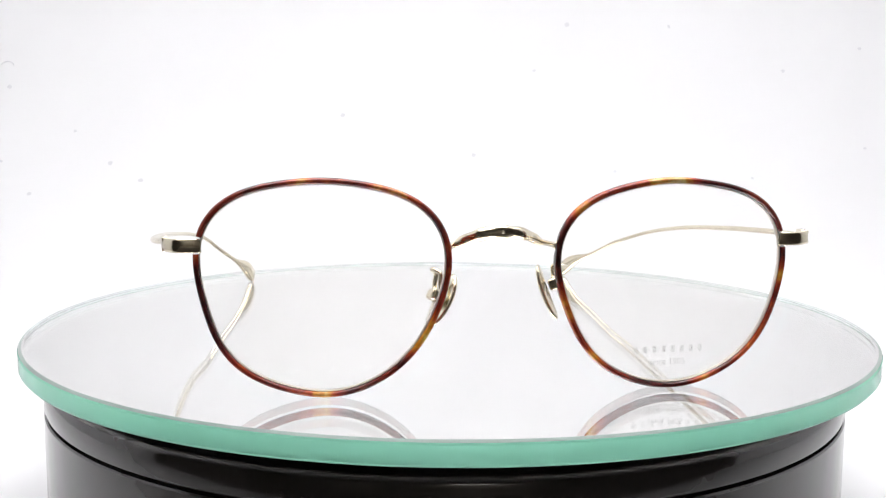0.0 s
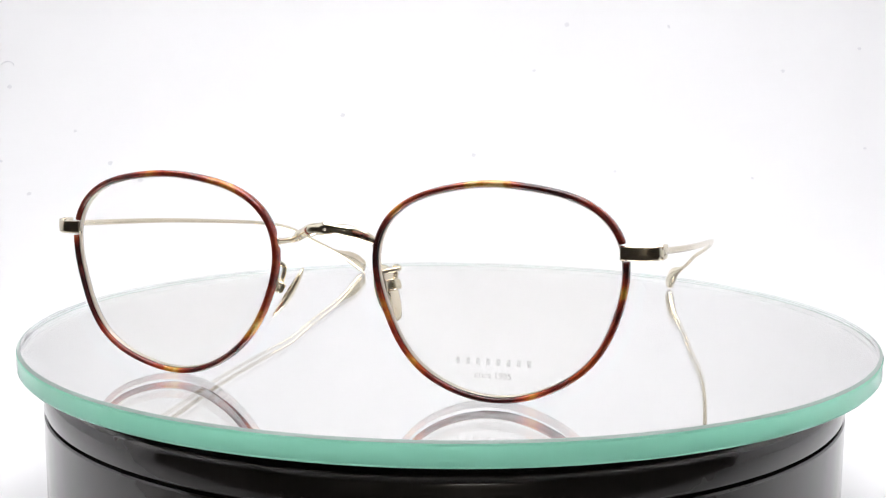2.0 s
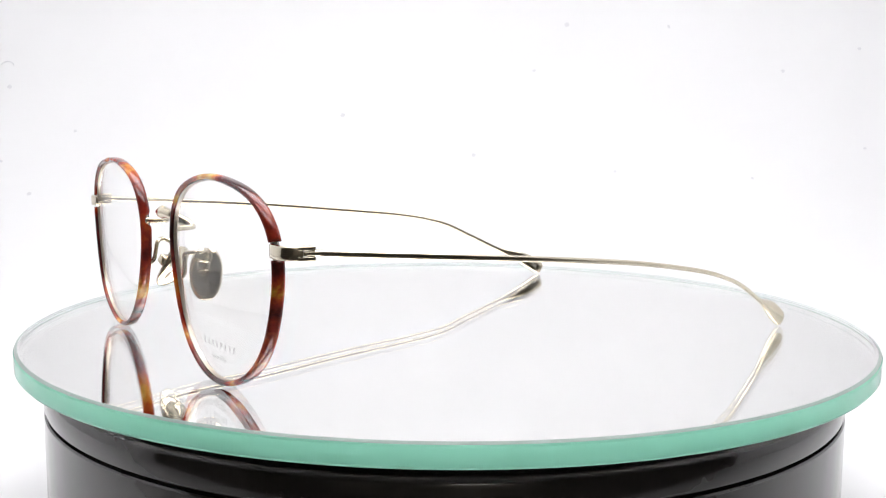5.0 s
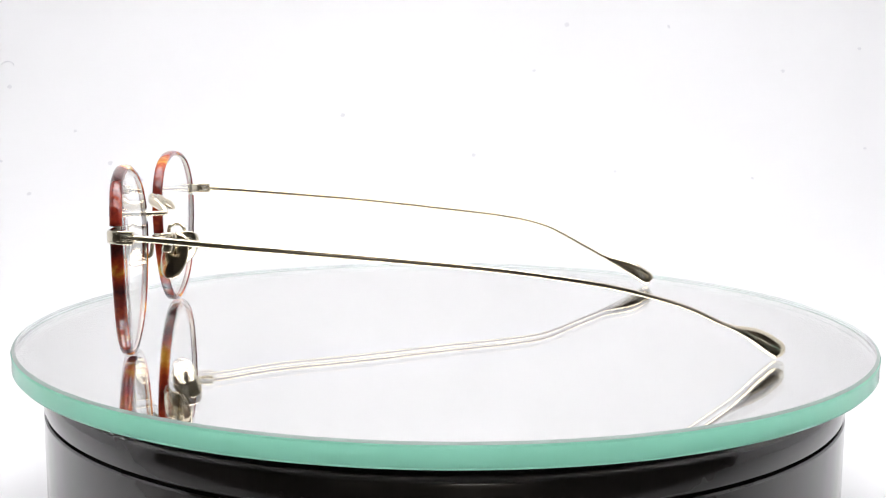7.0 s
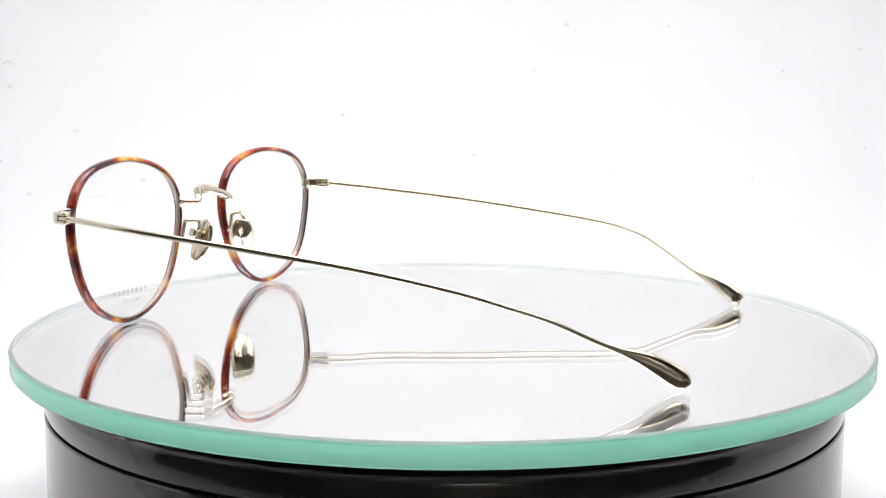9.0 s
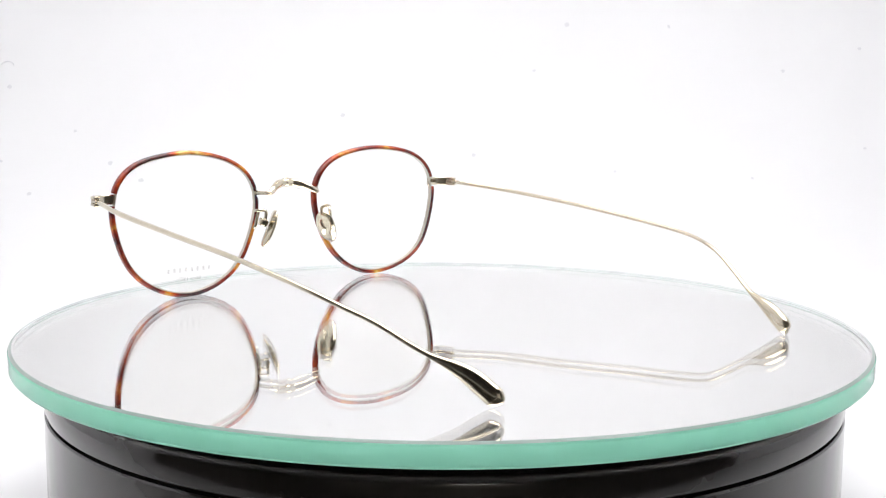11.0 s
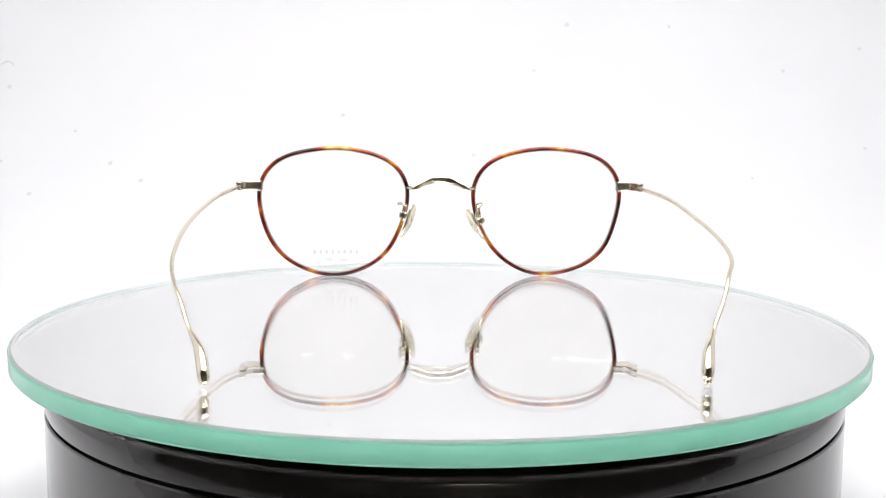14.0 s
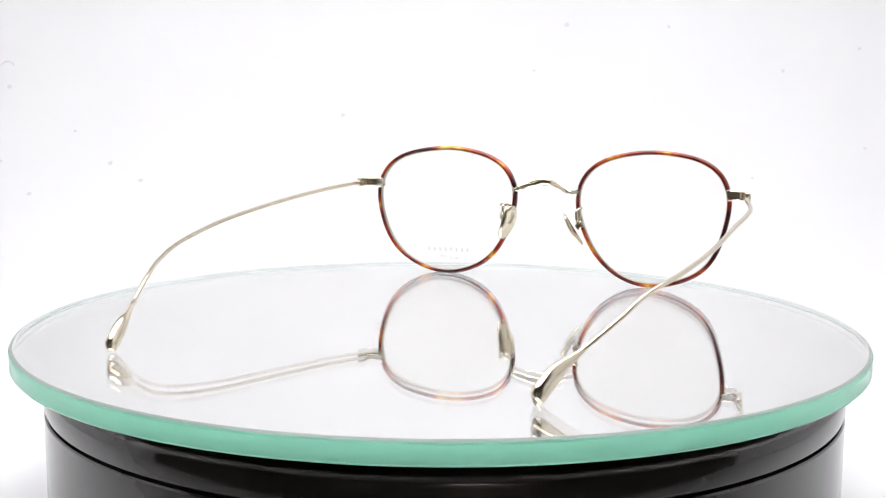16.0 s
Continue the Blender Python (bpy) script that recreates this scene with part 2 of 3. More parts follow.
def build_specks():
    """Faint specks set on the paper in place of dust in the camera."""
    bm = bmesh.new()
    rnd = random.Random(4)
    for x, z in SPECKS + SPECKS_HIGH:
        y = sheet_y(z)
        slope = Vector((0, -1, 0)) if z > Z0 + SWEEP else Vector((0, BACK - SWEEP - y, Z0 + SWEEP - z)).normalized()
        side = Vector((1, 0, 0))
        upw = slope.cross(side)
        c = Vector((x, y, z)) + slope * 0.0007
        r = 0.0010 + 0.0006 * rnd.random()
        ring = [c + side * math.cos(q) * r * (0.7 + 0.6 * rnd.random()) + upw * math.sin(q) * r * (0.7 + 0.6 * rnd.random())
                for q in [2 * math.pi * i / 9 for i in range(9)]]
        loft(bm, [ring, [p + slope * 0.00004 for p in ring]])
    # a curled hair, likewise camera dirt moved onto the paper
    hair = []
    for i in range(13):
        q = math.pi * (0.05 + 0.85 * i / 12)
        x, z = -0.2860 + 0.0042 * math.cos(q), 0.0795 + 0.0030 * math.sin(q)
        hair.append(Vector((x, sheet_y(z) - 0.0008, z)))
    wire(hair, lambda t: (0.0003, 0.0003), 6, Vector((0, 1, 0)), bm=bm)
    tagged(part("dust", bm, SPECK, smooth=False), "faint grey specks on the white paper, standing in for dust in the camera", "dust", kind="stuff")


SPECKS = ((0.1470, 0.1081), (-0.2356, 0.0378), (0.0182, 0.0246), (0.1063, 0.0153), (-0.1881, 0.0082), (0.1913, 0.0119), (0.2662, 0.0303), (-0.2092, 0.0183), (-0.0656, 0.0489), (0.0580, 0.0786), (-0.2827, 0.0656), (-0.2781, 0.0189), (0.2206, 0.0793), (-0.2542, 0.0000))
# more camera dust, set high on the sheet so that the mirror plate shows it
SPECKS_HIGH = ((0.2419, 0.1395), (0.2416, 0.1405), (0.2130, 0.1356), (-0.0787, 0.1640), (0.0586, 0.1309), (0.0799, 0.1088), (0.2718, 0.0944))
build_specks()


# ---- the turntable ----
def build_base():
    base = tagged(new("turntable_base"), "round glossy black plastic turntable base with a groove", "turntable")
    base.location = (0, 0, Z0 + 0.0012)
    h = -Z0 - 0.0012
    r = 0.9455 * U
    g = h - 0.146 * U
    t = h - 0.080 * U
    body = [(0.02, 0.0), (r - 0.002, 0.0), (r - 0.0005, 0.0006), (r, 0.002), (r, g - 0.0011), (r - 0.0003, g - 0.0007), (r - 0.0018, g - 0.0006), (r - 0.0018, g), (0.02, g)]
    sharp(part("body", lathe(body, 160), BLACK, base))
    cap = [(0.02, g + 0.0001), (r - 0.0010, g + 0.0001), (r - 0.0002, g + 0.0003), (r, g + 0.0008), (r - 0.0001, t - 0.0016), (r - 0.0006, t - 0.0006), (r - 0.0016, t), (r - 0.0042, t),
           (r - 0.0048, t - 0.0008), (0.02, t - 0.0008)]
    sharp(part("top_ring", lathe(cap, 160), BLACK, base, "glossy black upper ring"))
    p = h - 0.0465 * U
    platter = [(0.004, t - 0.0007), (0.070, t - 0.0007), (0.0705, t), (0.0705, p - 0.0004), (0.070, p), (0.004, p)]
    sharp(part("platter", lathe(platter, 96), RUBBER, base, "black rubber platter under the glass"))


build_base()


def build_disc():
    disc = tagged(new("glass_disc"), "round mirror-backed clear glass plate with a green edge", "glass plate")
    bm = bmesh.new()
    th, R = 0.0458 * U, 1.0065 * U
    # outer edge with a ground bevel
    prof = [(R - 0.0009, 0.0), (R - 0.00020, -0.00042), (R, -0.00085), (R, -th + 0.0005), (R - 0.0004, -th)]
    n = 240
    rows = [[bm.verts.new((r * math.cos(2 * math.pi * i / n), r * math.sin(2 * math.pi * i / n), z)) for i in range(n)] for r, z in prof]
    for k, (a, b) in enumerate(zip(rows, rows[1:])):
        for i in range(n):
            f = bm.faces.new((a[i], a[(i + 1) % n], b[(i + 1) % n], b[i]))
            f.material_index = 2 if k == 0 else 1
    bm.faces.new(rows[0])
    bm.faces.new(rows[-1][::-1])
    plate = part("plate", bm, (PLATE, EDGE, BEVEL), disc)
    plate.location = (0.01048 * U, 0.00024 * U, 0)
    sharp(plate, 20).visible_shadow = False
    bm = lathe([(0.0001, -th + 0.0003), (R - 0.0012, -th + 0.0003), (R - 0.0012, -th + 0.0001), (0.0001, -th + 0.0001)], 120)
    silver = part("mirror_backing", bm, MIRROR, disc, "silvered reflecting underside", False)
    silver.location = plate.location
    # a white skin added inside the ground edge, so its far side looks brightly lit
    bm = bmesh.new()
    rows = [[bm.verts.new((r * math.cos(2 * math.pi * i / n), r * math.sin(2 * math.pi * i / n), z)) for i in range(n)] for r, z in ((R - 0.0006, -0.0005), (R - 0.0006, -th + 0.0004))]
    for a, b in zip(rows, rows[1:]):
        for i in range(n):
            bm.faces.new((a[i], a[(i + 1) % n], b[(i + 1) % n], b[i]))
    whitener = part("whitening_skin", bm, WHITENER, disc, "added white skin inside the plate that makes its far edge look pale")
    whitener.location = plate.location
    return disc


glass_disc = build_disc()


# ---- the spectacles ----
class Side:
    """The numbers of one half of the spectacles, in disc radii; s is -1 or 1 along x."""

    def __init__(self, s, centre, y0, wrap, bow, hinge, stations, pad):
        self.s, self.centre, self.y0, self.wrap, self.bow = s, centre, y0, wrap, bow
        self.hinge, self.stations, self.pad = hinge, stations, pad

    def at(self, u, v, off=0.0):
        """The point u outward and v up from the lens centre, off metres behind the rim's middle."""
        y = self.y0 + self.wrap * u - 0.0185 * v + self.bow * u * u
        return Vector(((self.centre[0] + self.s * u) * U, y * U + off, (self.centre[1] + v) * U))


# outline of each rim as a radius by angle: mean, then cosine and sine of one to six turns
SHAPES = {-1: (0.2110, 0.0023, 0.0077, 0.0145, -0.0007, -0.0013, 0.0109, -0.0041, -0.0010, -0.0014, 0.0018, -0.0020, 0.0001),
          1: (0.2115, 0.0025, 0.0072, 0.0147, -0.0004, 0.0004, 0.0107, -0.0035, -0.0006, -0.0003, 0.0020, -0.0020, -0.0005)}


def rim_radius(side, q):
    c = SHAPES[side.s]
    r = c[0]
    for k in range(1, 7):
        r += c[2 * k - 1] * math.cos(k * q) + c[2 * k] * math.sin(k * q)
    return r


def rim_ring(side, section, q):
    """A ring of points round the rim at the angle q; section: (outward, back) in metres."""
    r = rim_radius(side, q)
    e = 1e-3
    ra, rb = rim_radius(side, q - e), rim_radius(side, q + e)
    tang = Vector((rb * math.cos(q + e) - ra * math.cos(q - e), rb * math.sin(q + e) - ra * math.sin(q - e))).normalized()
    nu, nv = tang.y, -tang.x
    return [side.at(r * math.cos(q) + nu * o / U, r * math.sin(q) + nv * o / U, b) for o, b in section]


LEFT = Side(-1, (-0.3287, 0.2017), -0.7089, 0.0370, 0.10, (-0.6085, -0.6600, 0.2795),
            ((-0.6529, -0.45, 0.2615), (-0.6588, -0.2, 0.2404), (-0.6584, 0.05, 0.2135), (-0.6385, 0.25, 0.1899), (-0.6035, 0.36, 0.1654), (-0.5716, 0.44, 0.1264), (-0.5316, 0.52, 0.083), (-0.5035, 0.595, 0.0480), (-0.4880, 0.65, 0.0135)),
            ((-0.1045, -0.6510, 0.1630), (-0.1225, -0.6660, 0.1780), (-0.1149, -0.6846, 0.2210), (-0.1180, -0.6480, 0.2150)))
RIGHT = Side(1, (0.3241, 0.1996), -0.7067, 0.0694, 0.19, (0.6065, -0.6540, 0.2790),
             ((0.6369, -0.45, 0.2642), (0.6448, -0.2, 0.2431), (0.6355, 0.05, 0.2168), (0.6156, 0.25, 0.1838), (0.5912, 0.36, 0.1542), (0.5609, 0.44, 0.1256), (0.5300, 0.52, 0.0869), (0.4925, 0.6, 0.051), (0.4735, 0.66, 0.0137)),
             ((0.0940, -0.6430, 0.1740), (0.1110, -0.6540, 0.1936), (0.1050, -0.6880, 0.2214), (0.1110, -0.6400, 0.2250)))

# the acetate ring's section: a rounded channel over the wire, outward and back in millimetres
CHANNEL = ((-0.60, -0.75), (-0.42, -1.15), (-0.05, -1.3), (0.36, -1.15), (0.58, -0.75), (0.67, -0.1), (0.65, 0.6), (0.50, 1.1), (0.12, 1.35), (-0.3, 1.4), (-0.52, 1.2), (-0.55, 0.2))
LINER = ((-0.78, -0.45), (-0.74, -0.56), (-0.64, -0.56), (-0.50, -0.3), (-0.50, 0.8), (-0.56, 0.98), (-0.72, 0.98), (-0.78, 0.85), (-0.80, 0.2))


# colour of the acetate along each ring: degrees from the temple side over the top, and tone from dark 0 to yellow 1
TONES = {-1: ((-9, 0.12), (8, 0.16), (14, 0.55), (22, 0.40), (42, 0.42), (53, 0.28), (66, 0.42), (77, 0.85), (87, 0.48), (102, 0.40), (114, 0.62), (126, 0.80), (139, 0.50), (151, 0.30), (164, 0.52),
              (180, 0.38), (190, 0.48), (205, 0.92), (213, 0.72), (226, 0.20), (239, 0.35), (256, 0.15), (270, 0.88), (278, 0.70), (293, 0.30), (310, 0.42), (318, 0.60), (331, 0.18), (351, 0.12)),
         1: ((-18, 0.52), (-8, 0.22), (2, 0.88), (11, 0.30), (27, 0.50), (45, 0.42), (58, 0.10), (71, 0.22), (86, 0.95), (102, 0.92), (113, 0.55), (124, 0.48), (135, 0.62), (143, 0.82), (153, 0.20),
             (164, 0.10), (177, 0.28), (188, 0.80), (198, 0.75), (211, 0.45), (221, 0.85), (233, 0.40), (248, 0.28), (262, 0.08), (278, 0.20), (291, 0.82), (302, 0.28), (315, 0.55), (322, 0.72), (332, 0.45), (342, 0.52), (352, 0.22))}


def rim_tone(side, q):
    d = math.degrees(q) % 360
    stops = TONES[side.s]
    if d > stops[-1][0]:
        d -= 360
    return float(np.interp(d, [p[0] for p in stops], [p[1] for p in stops]))


def build_rim(side, glasses):
    q_end = math.atan2(0.078, 0.222)
    half = 0.068
    q_bridge = math.pi - math.atan2(0.072, 0.226)
    bm = bmesh.new()
    rings, tones = [], []
    n = 220
    for i in range(n + 1):
        q = q_end + half + (2 * math.pi - 2 * half) * i / n
        notch = 1 / (1 + math.exp((abs(q - q_bridge) - 0.045) / 0.006))
        sec = []
        for o, b in CHANNEL:
            b = b * (1 - notch) + notch * min(b, -0.15 + 0.1 * b)
            sec.append((o * 0.00095, b * 0.001))
        rings.append(rim_ring(side, sec, q))
        tones += [rim_tone(side, q)] * len(sec)
    loft(bm, rings)
    rim = part("rim", bm, TORTOISE, glasses, "glossy red-brown tortoiseshell acetate rim")
    rim.data.attributes.new("tone", "FLOAT", "POINT").data.foreach_set("value", tones)
    bm = bmesh.new()
    loft(bm, [rim_ring(side, [(o * 0.001, b * 0.001) for o, b in LINER], 2 * math.pi * i / 150) for i in range(150)], closed=True)
    part("eyewire", bm, PALE, glasses, "thin pale gold inner wire")
    # lens: two bowed faces and a rim
    bm = bmesh.new()
    m, k = 96, 6
    for front in (0, 1):
        rows = []
        for j in range(1, k + 1):
            row = []
            for i in range(m):
                q = 2 * math.pi * i / m
                r = (rim_radius(side, q) - 0.0007 / U) * j / k
                row.append(bm.verts.new(side.at(r * math.cos(q), r * math.sin(q), -0.0001 + 0.0013 * front)))
            rows.append(row)
        c = bm.verts.new(side.at(0, 0, -0.0001 + 0.0013 * front))
        for i in range(m):
            bm.faces.new((c, rows[0][i], rows[0][(i + 1) % m]))
        for a, b in zip(rows, rows[1:]):
            for i in range(m):
                bm.faces.new((a[i], b[i], b[(i + 1) % m], a[(i + 1) % m]))
        if front:
            for i in range(m):
                bm.faces.new((outer[i], outer[(i + 1) % m], rows[-1][(i + 1) % m], rows[-1][i]))
        outer = rows[-1]
    lens = part("lens", bm, LENS, glasses, "clear plastic demo lens")
    sharp(lens).visible_shadow = False
    return lens


def build_endpiece(side, glasses):
    s = side.s
    hx, hy, hz = [c * U for c in side.hinge]
    q = math.atan2(0.078, 0.222)
    root = side.at(rim_radius(side, q) * math.cos(q), rim_radius(side, q) * math.sin(q), -0.0003)
    path = spline([root + Vector((-s * 0.0008, -0.0002, 0)), root + Vector((s * 0.0012, -0.0004, 0)), root + Vector((s * 0.0036, -0.0002, 0)),
                   Vector((hx - s * 0.0006, hy - 0.0024, hz)), Vector((hx + s * 0.0002, hy - 0.0006, hz))], 6)
    bm = wire(path, lambda t: (0.00062, 0.00142 - 0.00012 * t), 16, power=0.45)
    piece = part("endpiece", bm, GOLD, glasses, "polished pale gold end piece")
    # three leaves of the hinge, one above the other
    lean = Matrix.Translation((hx, hy, hz)) @ pose(0, 0, 0, 0, 0, -s * 8)
    for k in (-1, 0, 1):
        y0, y1 = (-0.0018, 0.0017) if k else (-0.0006, 0.0026)
        bm = box(-0.00085, 0.00085, y0, y1, k * 0.00097 - 0.00043, k * 0.00097 + 0.00043, 0.00034)
        bm.transform(lean)
        part("hinge_leaf", bm, GOLD, piece)
    part("hinge_screw", rod((hx, hy, hz + 0.0012), (hx, hy, hz + 0.00152), 0.0006, 12, 0.3), STEEL, piece, "tiny steel hinge screw")
    return root


def build_temple(side, glasses):
    s = side.s
    hinge = Vector(side.hinge) * U
    pts = [hinge + Vector((0, 0.0005, 0)), hinge + Vector((s * 0.0008, 0.006, -0.0004))] + [Vector(p) * U for p in side.stations]
    pts.append(pts[-1] + (pts[-1] - pts[-2]) * (0.02 if s < 0 else 0.28))
    path = spline(pts, 14)
    away = [0.0]
    for p, q in zip(reversed(path), reversed(path[:-1])):
        away.append(away[-1] + (p - q).length)
    away.reverse()

    def size(t):
        """Half thickness and half height: a wire that swells into a rounded paddle."""
        d = away[round(t * (len(path) - 1))]
        w = 0.00052 + 0.00008 * min(1, d / 0.13)
        h = 0.00050 + 0.00017 * min(1, max(0, d - 0.03) / 0.10)
        grow = min(1.0, max(0.0, (0.019 - d) / 0.0145))
        e = grow * grow * (3 - 2 * grow)
        h, w = h + 0.00172 * e, w + 0.00078 * e
        if d < 0.0021:
            k = math.sqrt(max(0.0, 1 - ((0.0021 - d) / 0.00215) ** 2))
            h, w = h * (0.10 + 0.90 * k), w * (0.15 + 0.85 * k)
        return w, h

    # the paddle swells upwards, and its tip rests on the glass
    fall = 0.0
    for i, p in enumerate(path):
        h = size(i / (len(path) - 1))[1]
        p.z += 0.25 * max(0.0, h - 0.00064)
        fall = min(fall, p.z - h * 0.86)
    for i, p in enumerate(path):
        p.z -= fall * max(0.0, 1 - away[i] / 0.05)
    bm = wire(path, size, 16, power=0.82)
    temple = part("temple", bm, GOLD, glasses, "slender pale gold wire temple with a paddle tip")
    return temple, path, away, size


def build_pad(side, glasses):
    s = side.s
    centre, boxc, corner, back = [Vector(p) * U for p in side.pad]
    axis = Vector((-0.41, -0.38, -0.82) if s < 0 else (0.33, -0.16, -0.93)).normalized()
    wide = Vector((s * 0.30, 0.95, 0))
    wide = (wide - axis * wide.dot(axis)).normalized()
    face = axis.cross(wide).normalized()
    if face.x * s > 0:
        face = -face
    length = 0.0121
    # a cushion: an egg-shaped outline, domed towards the nose
    bm = bmesh.new()
    rings = []
    for lift, k in ((0.80, 0.0), (0.77, 0.35), (0.64, 0.7), (0.36, 0.92), (0.0, 1.0), (-0.34, 0.97), (-0.48, 0.85), (-0.50, 0.0)):
        ring = []
        for i in range(36):
            q = 2 * math.pi * i / 36
            a = -length / 2 * math.copysign(abs(math.cos(q)) ** 0.92, math.cos(q))
            b = 0.0036 * math.copysign(abs(math.sin(q)) ** 0.78, math.sin(q)) * (1 + 0.06 * math.cos(q))
            bend = 0.0005 * (a / (length / 2)) ** 2
            ring.append(centre + axis * a * max(k, 0.02) + wide * b * max(k, 0.02) + face * (lift * 0.001 - bend))
        rings.append(ring)
    loft(bm, rings)
    pad = part("nose_pad", bm, GOLD, glasses, "polished pale gold metal nose pad")
    bm = box(-0.0013, 0.0013, -0.0014, 0.0014, -0.0012, 0.0012, 0.0008)
    turn = Matrix((face, wide, axis)).transposed().to_4x4()
    bm.transform(Matrix.Translation(boxc) @ turn)
    part("pad_box", bm, GOLD, pad, "small pale gold pad box")
    part("pad_screw", rod(boxc + wide * 0.0009, boxc + wide * 0.0014, 0.0007, 12, 0.3), STEEL, pad)
    q = math.pi - math.atan2(-0.028, 0.222)
    root = side.at(rim_radius(side, q) * math.cos(q), rim_radius(side, q) * math.sin(q), 0.0012) + Vector((-s * 0.0001, 0, 0))
    path = spline([root, root + Vector((-s * 0.0002, 0.0008, 0.0010)), corner.lerp(root, 0.35) + Vector((0, 0.0002, 0)), corner, Vector((s * 0.1270, corner.y / U * 0.55 + back.y / U * 0.45, 0.2265)) * U,
                   back + Vector((0, -0.0004, 0.0002)), back.lerp(boxc, 0.5) + Vector((0, 0.0007, 0)), boxc], 7)
    part("pad_arm", wire(path, lambda t: (0.00050, 0.00050), 12, Vector((1, 0.1, 0))), GOLD, pad, "bent gold wire pad arm")


def build_bridge(glasses):
    a = LEFT.at(-0.224, 0.070)
    b = RIGHT.at(-0.224, 0.074)
    mm = [(-9.9, -73.0, 29.3), (-8.9, -72.7, 29.6), (-6.8, -73.8, 30.8), (-3.6, -75.6, 32.0), (-0.3, -76.1, 32.3),
          (3.0, -75.4, 32.0), (6.2, -73.2, 30.9), (8.2, -71.9, 29.8), (9.2, -72.2, 29.6)]
    path = spline([a] + [Vector(p) * 0.001 for p in mm] + [b], 9)
    n = len(path) - 1

    def size(t):
        d = abs(2 * t - 1)
        k = max(0.0, 1 - (d / 0.72) ** 2)
        h = 0.00060 + 0.00072 * k
        w = 0.00056 + 0.00068 * k
        # chased lobes either side of a beaded middle
        lobe = 1 + 0.10 * math.cos(d * 26.0) * max(0, 1 - d)
        end = 1 + 0.45 * max(0, (d - 0.92) / 0.08)
        return w * lobe * end, h * lobe * end

    bridge = part("bridge", wire(path, size, 24, power=0.95, rope=0.045, turns=5.0), GOLD, glasses, "arched pale gold bridge with chased ornament")
    mid = path[n // 2]
    # a small collar of stacked beads in the middle, and a knob on top
    for k in (-1, 0, 1):
        c = mid + Vector((0, -0.00112 + 0.00022 * abs(k), 0.00062 * k))
        part("bead", rod(c - Vector((0.00048, 0, 0)), c + Vector((0.00048, 0, 0)), 0.00027, 10, 0.45), GOLD, bridge)
    c = mid + Vector((0, -0.0002, 0.00115))
    part("knob", rod(c - Vector((0.0009, 0, 0)), c + Vector((0.0009, 0, 0)), 0.00042, 12, 0.45), GOLD, bridge)
    for k in (-1, 1):
        for j, f in enumerate((0.14, 0.20, 0.26)):
            p0, p1 = path[round(n * (0.5 + k * f))], path[round(n * (0.5 + k * (f + 0.08)))]
            up = Vector((0, -0.00072 + 0.00014 * j, 0.0003))
            part("leaf", rod(p0 + up + Vector((0, 0, 0.00035)), p1 + up * 0.7 - Vector((0, 0, 0.00035)), 0.00030, 8, 0.45), GOLD, bridge)


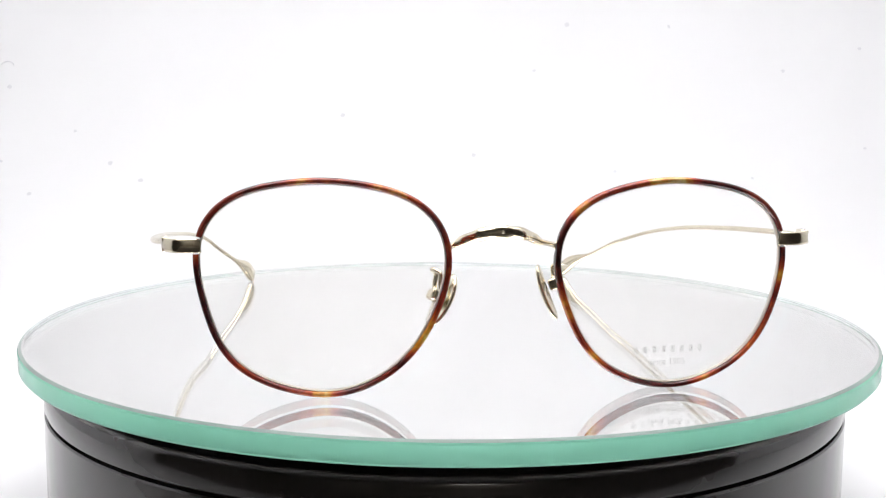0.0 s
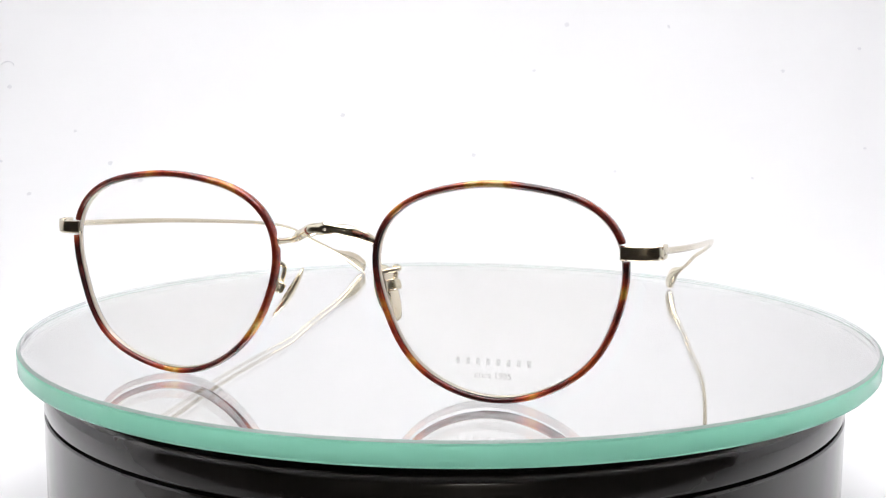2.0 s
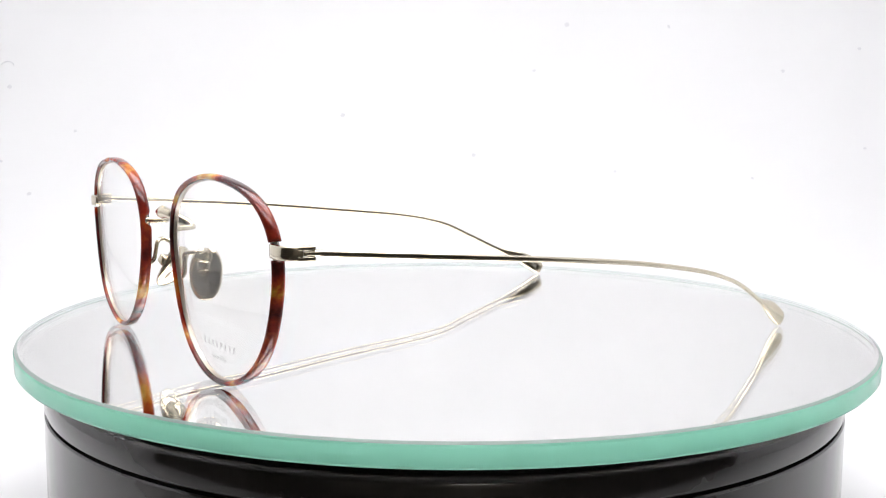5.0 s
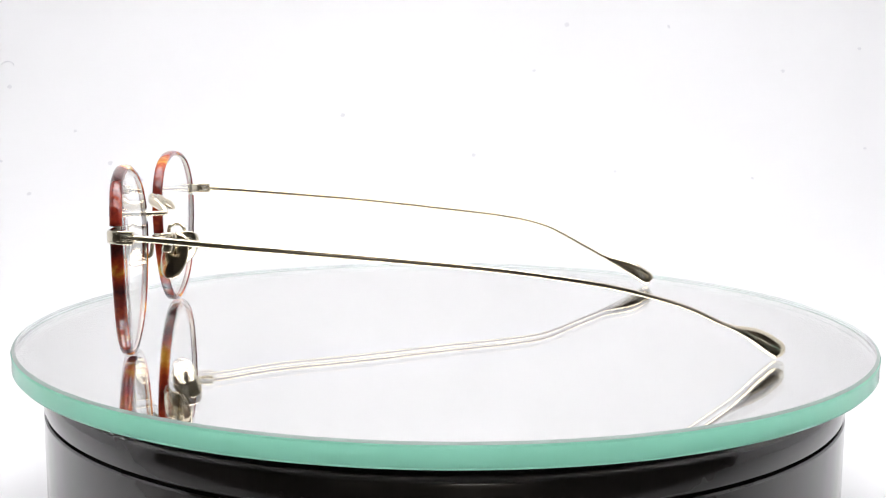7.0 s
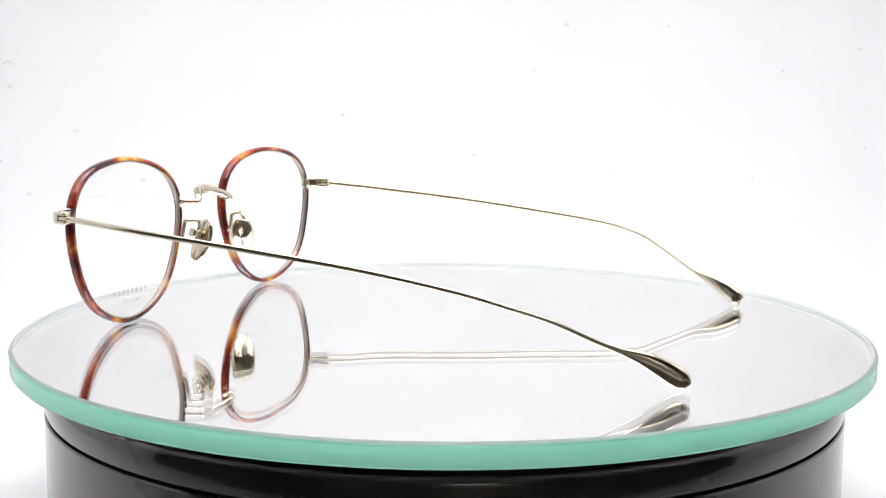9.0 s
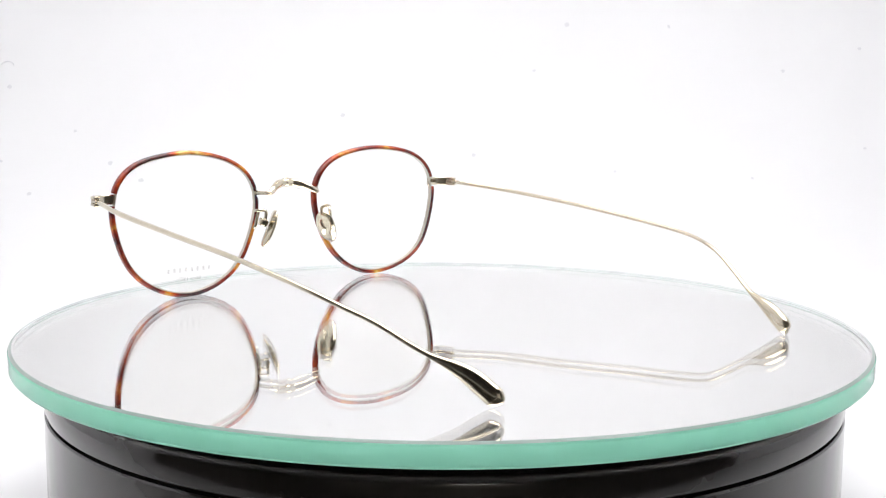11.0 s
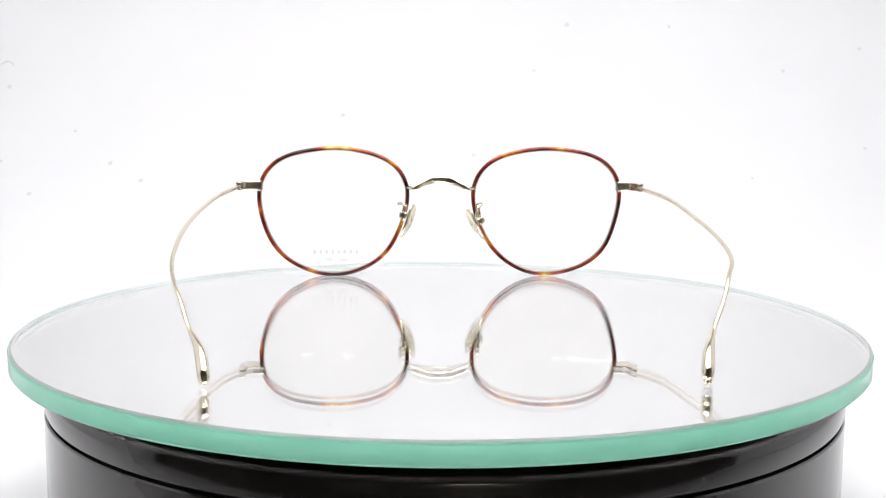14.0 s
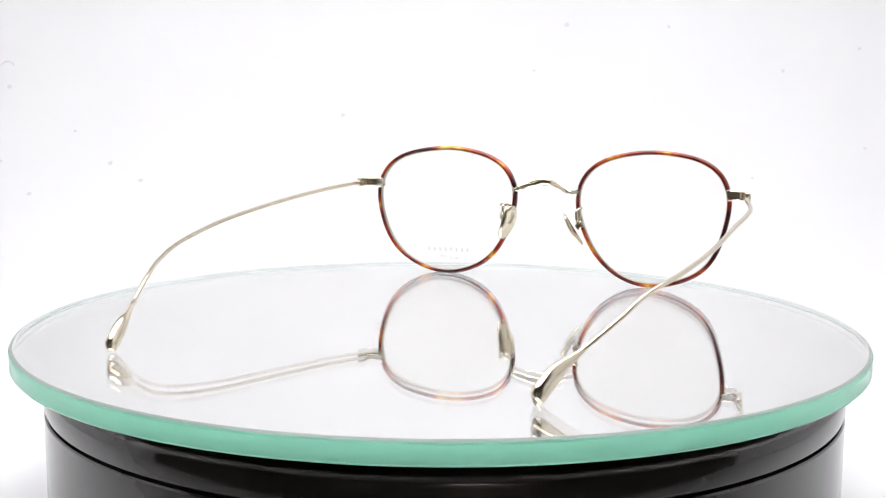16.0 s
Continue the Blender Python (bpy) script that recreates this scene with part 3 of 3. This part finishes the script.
def build_print(lens):
    """The grey print near the lower edge of one lens: a row of plain blocks and a line of words."""
    w, h, gap = 0.00075, 0.00135, 0.00125
    u0 = -0.0006 - (8 * w + 7 * gap) / 2
    off = -0.00018
    for i in range(8):
        c = RIGHT.at((u0 + i * (w + gap) + w / 2 + 0.0003) / U, 0.0725 - RIGHT.centre[1], off)
        part("logo_bar", box(c.x - w / 2, c.x + w / 2, c.y - 0.00003, c.y + 0.00003, c.z - h / 2, c.z + h / 2), FAINT, lens)
    font = bpy.data.curves.new("since", "FONT")
    font.body = "since 1905"
    font.size = 0.00178
    font.align_x, font.align_y = "CENTER", "CENTER"
    font.extrude = 0.00002
    tmp = bpy.data.objects.new("since", font)
    scene.collection.objects.link(tmp)
    bpy.context.view_layer.update()
    me = bpy.data.meshes.new_from_object(tmp.evaluated_get(bpy.context.evaluated_depsgraph_get()))
    bpy.data.objects.remove(tmp)
    me.materials.clear()
    me.materials.append(PRINT)
    ob = new("year_print", me)
    ob.parent = lens
    c = RIGHT.at(-0.004, 0.0475 - RIGHT.centre[1], off)
    ob.matrix_local = Matrix.Translation(c) @ pose(0, 0, 0, 90, 0, 0)
    tagged(ob, "small grey printed words since 1905")


def build_tip_mark(temple, path, away, size, s):
    """An illegible etched mark on the inner face of one paddle tip: a row of short strokes and a line below."""
    n = len(path)

    def spot(d, lift):
        i = min(range(1, n - 1), key=lambda k: abs(away[k] - d))
        t = (path[i + 1] - path[i - 1]).normalized()
        a = t.cross(Vector((0, 0, 1))).normalized()
        if a.x * s > 0:
            a = -a
        b = a.cross(t).normalized()
        if b.z < 0:
            b = -b
        f = (away[i] - d)
        return path[i] + t * f + a * (size(i / (n - 1))[0] * 0.99) + b * lift, b

    for k in range(5):
        p, b = spot(0.0056 - 0.0007 * k, 0.00025)
        part("etched_bar", rod(p - b * 0.00036, p + b * 0.00036, 0.00013, 6), MARK, temple)
    p, b = spot(0.0042, -0.0004)
    q, b = spot(0.0024, -0.0004)
    part("etched_bar", rod(p, q, 0.00013, 6), MARK, temple)


def build_glasses():
    g = tagged(new("eyeglasses"), "round tortoiseshell and pale gold wire eyeglasses standing open on mirror glass", "eyeglasses")
    for side in (LEFT, RIGHT):
        lens = build_rim(side, g)
        build_endpiece(side, g)
        temple, path, away, size = build_temple(side, g)
        build_pad(side, g)
        if side is RIGHT:
            build_print(lens)
        else:
            build_tip_mark(temple, path, away, size, side.s)
    build_bridge(g)
    return g


eyeglasses = build_glasses()


def motions():
    """The glass disc turns at a steady pace and carries the spectacles."""
    rows = [(i / 10, pose(0, 0, 0, 0, 0, TURN_RATE * (i / 10 - TURN_ZERO))) for i in range(161)]
    walk(glass_disc, rows)
    walk(eyeglasses, [(t, Matrix.Translation((0, 0, 0.0001)) @ m) for t, m in rows])


motions()
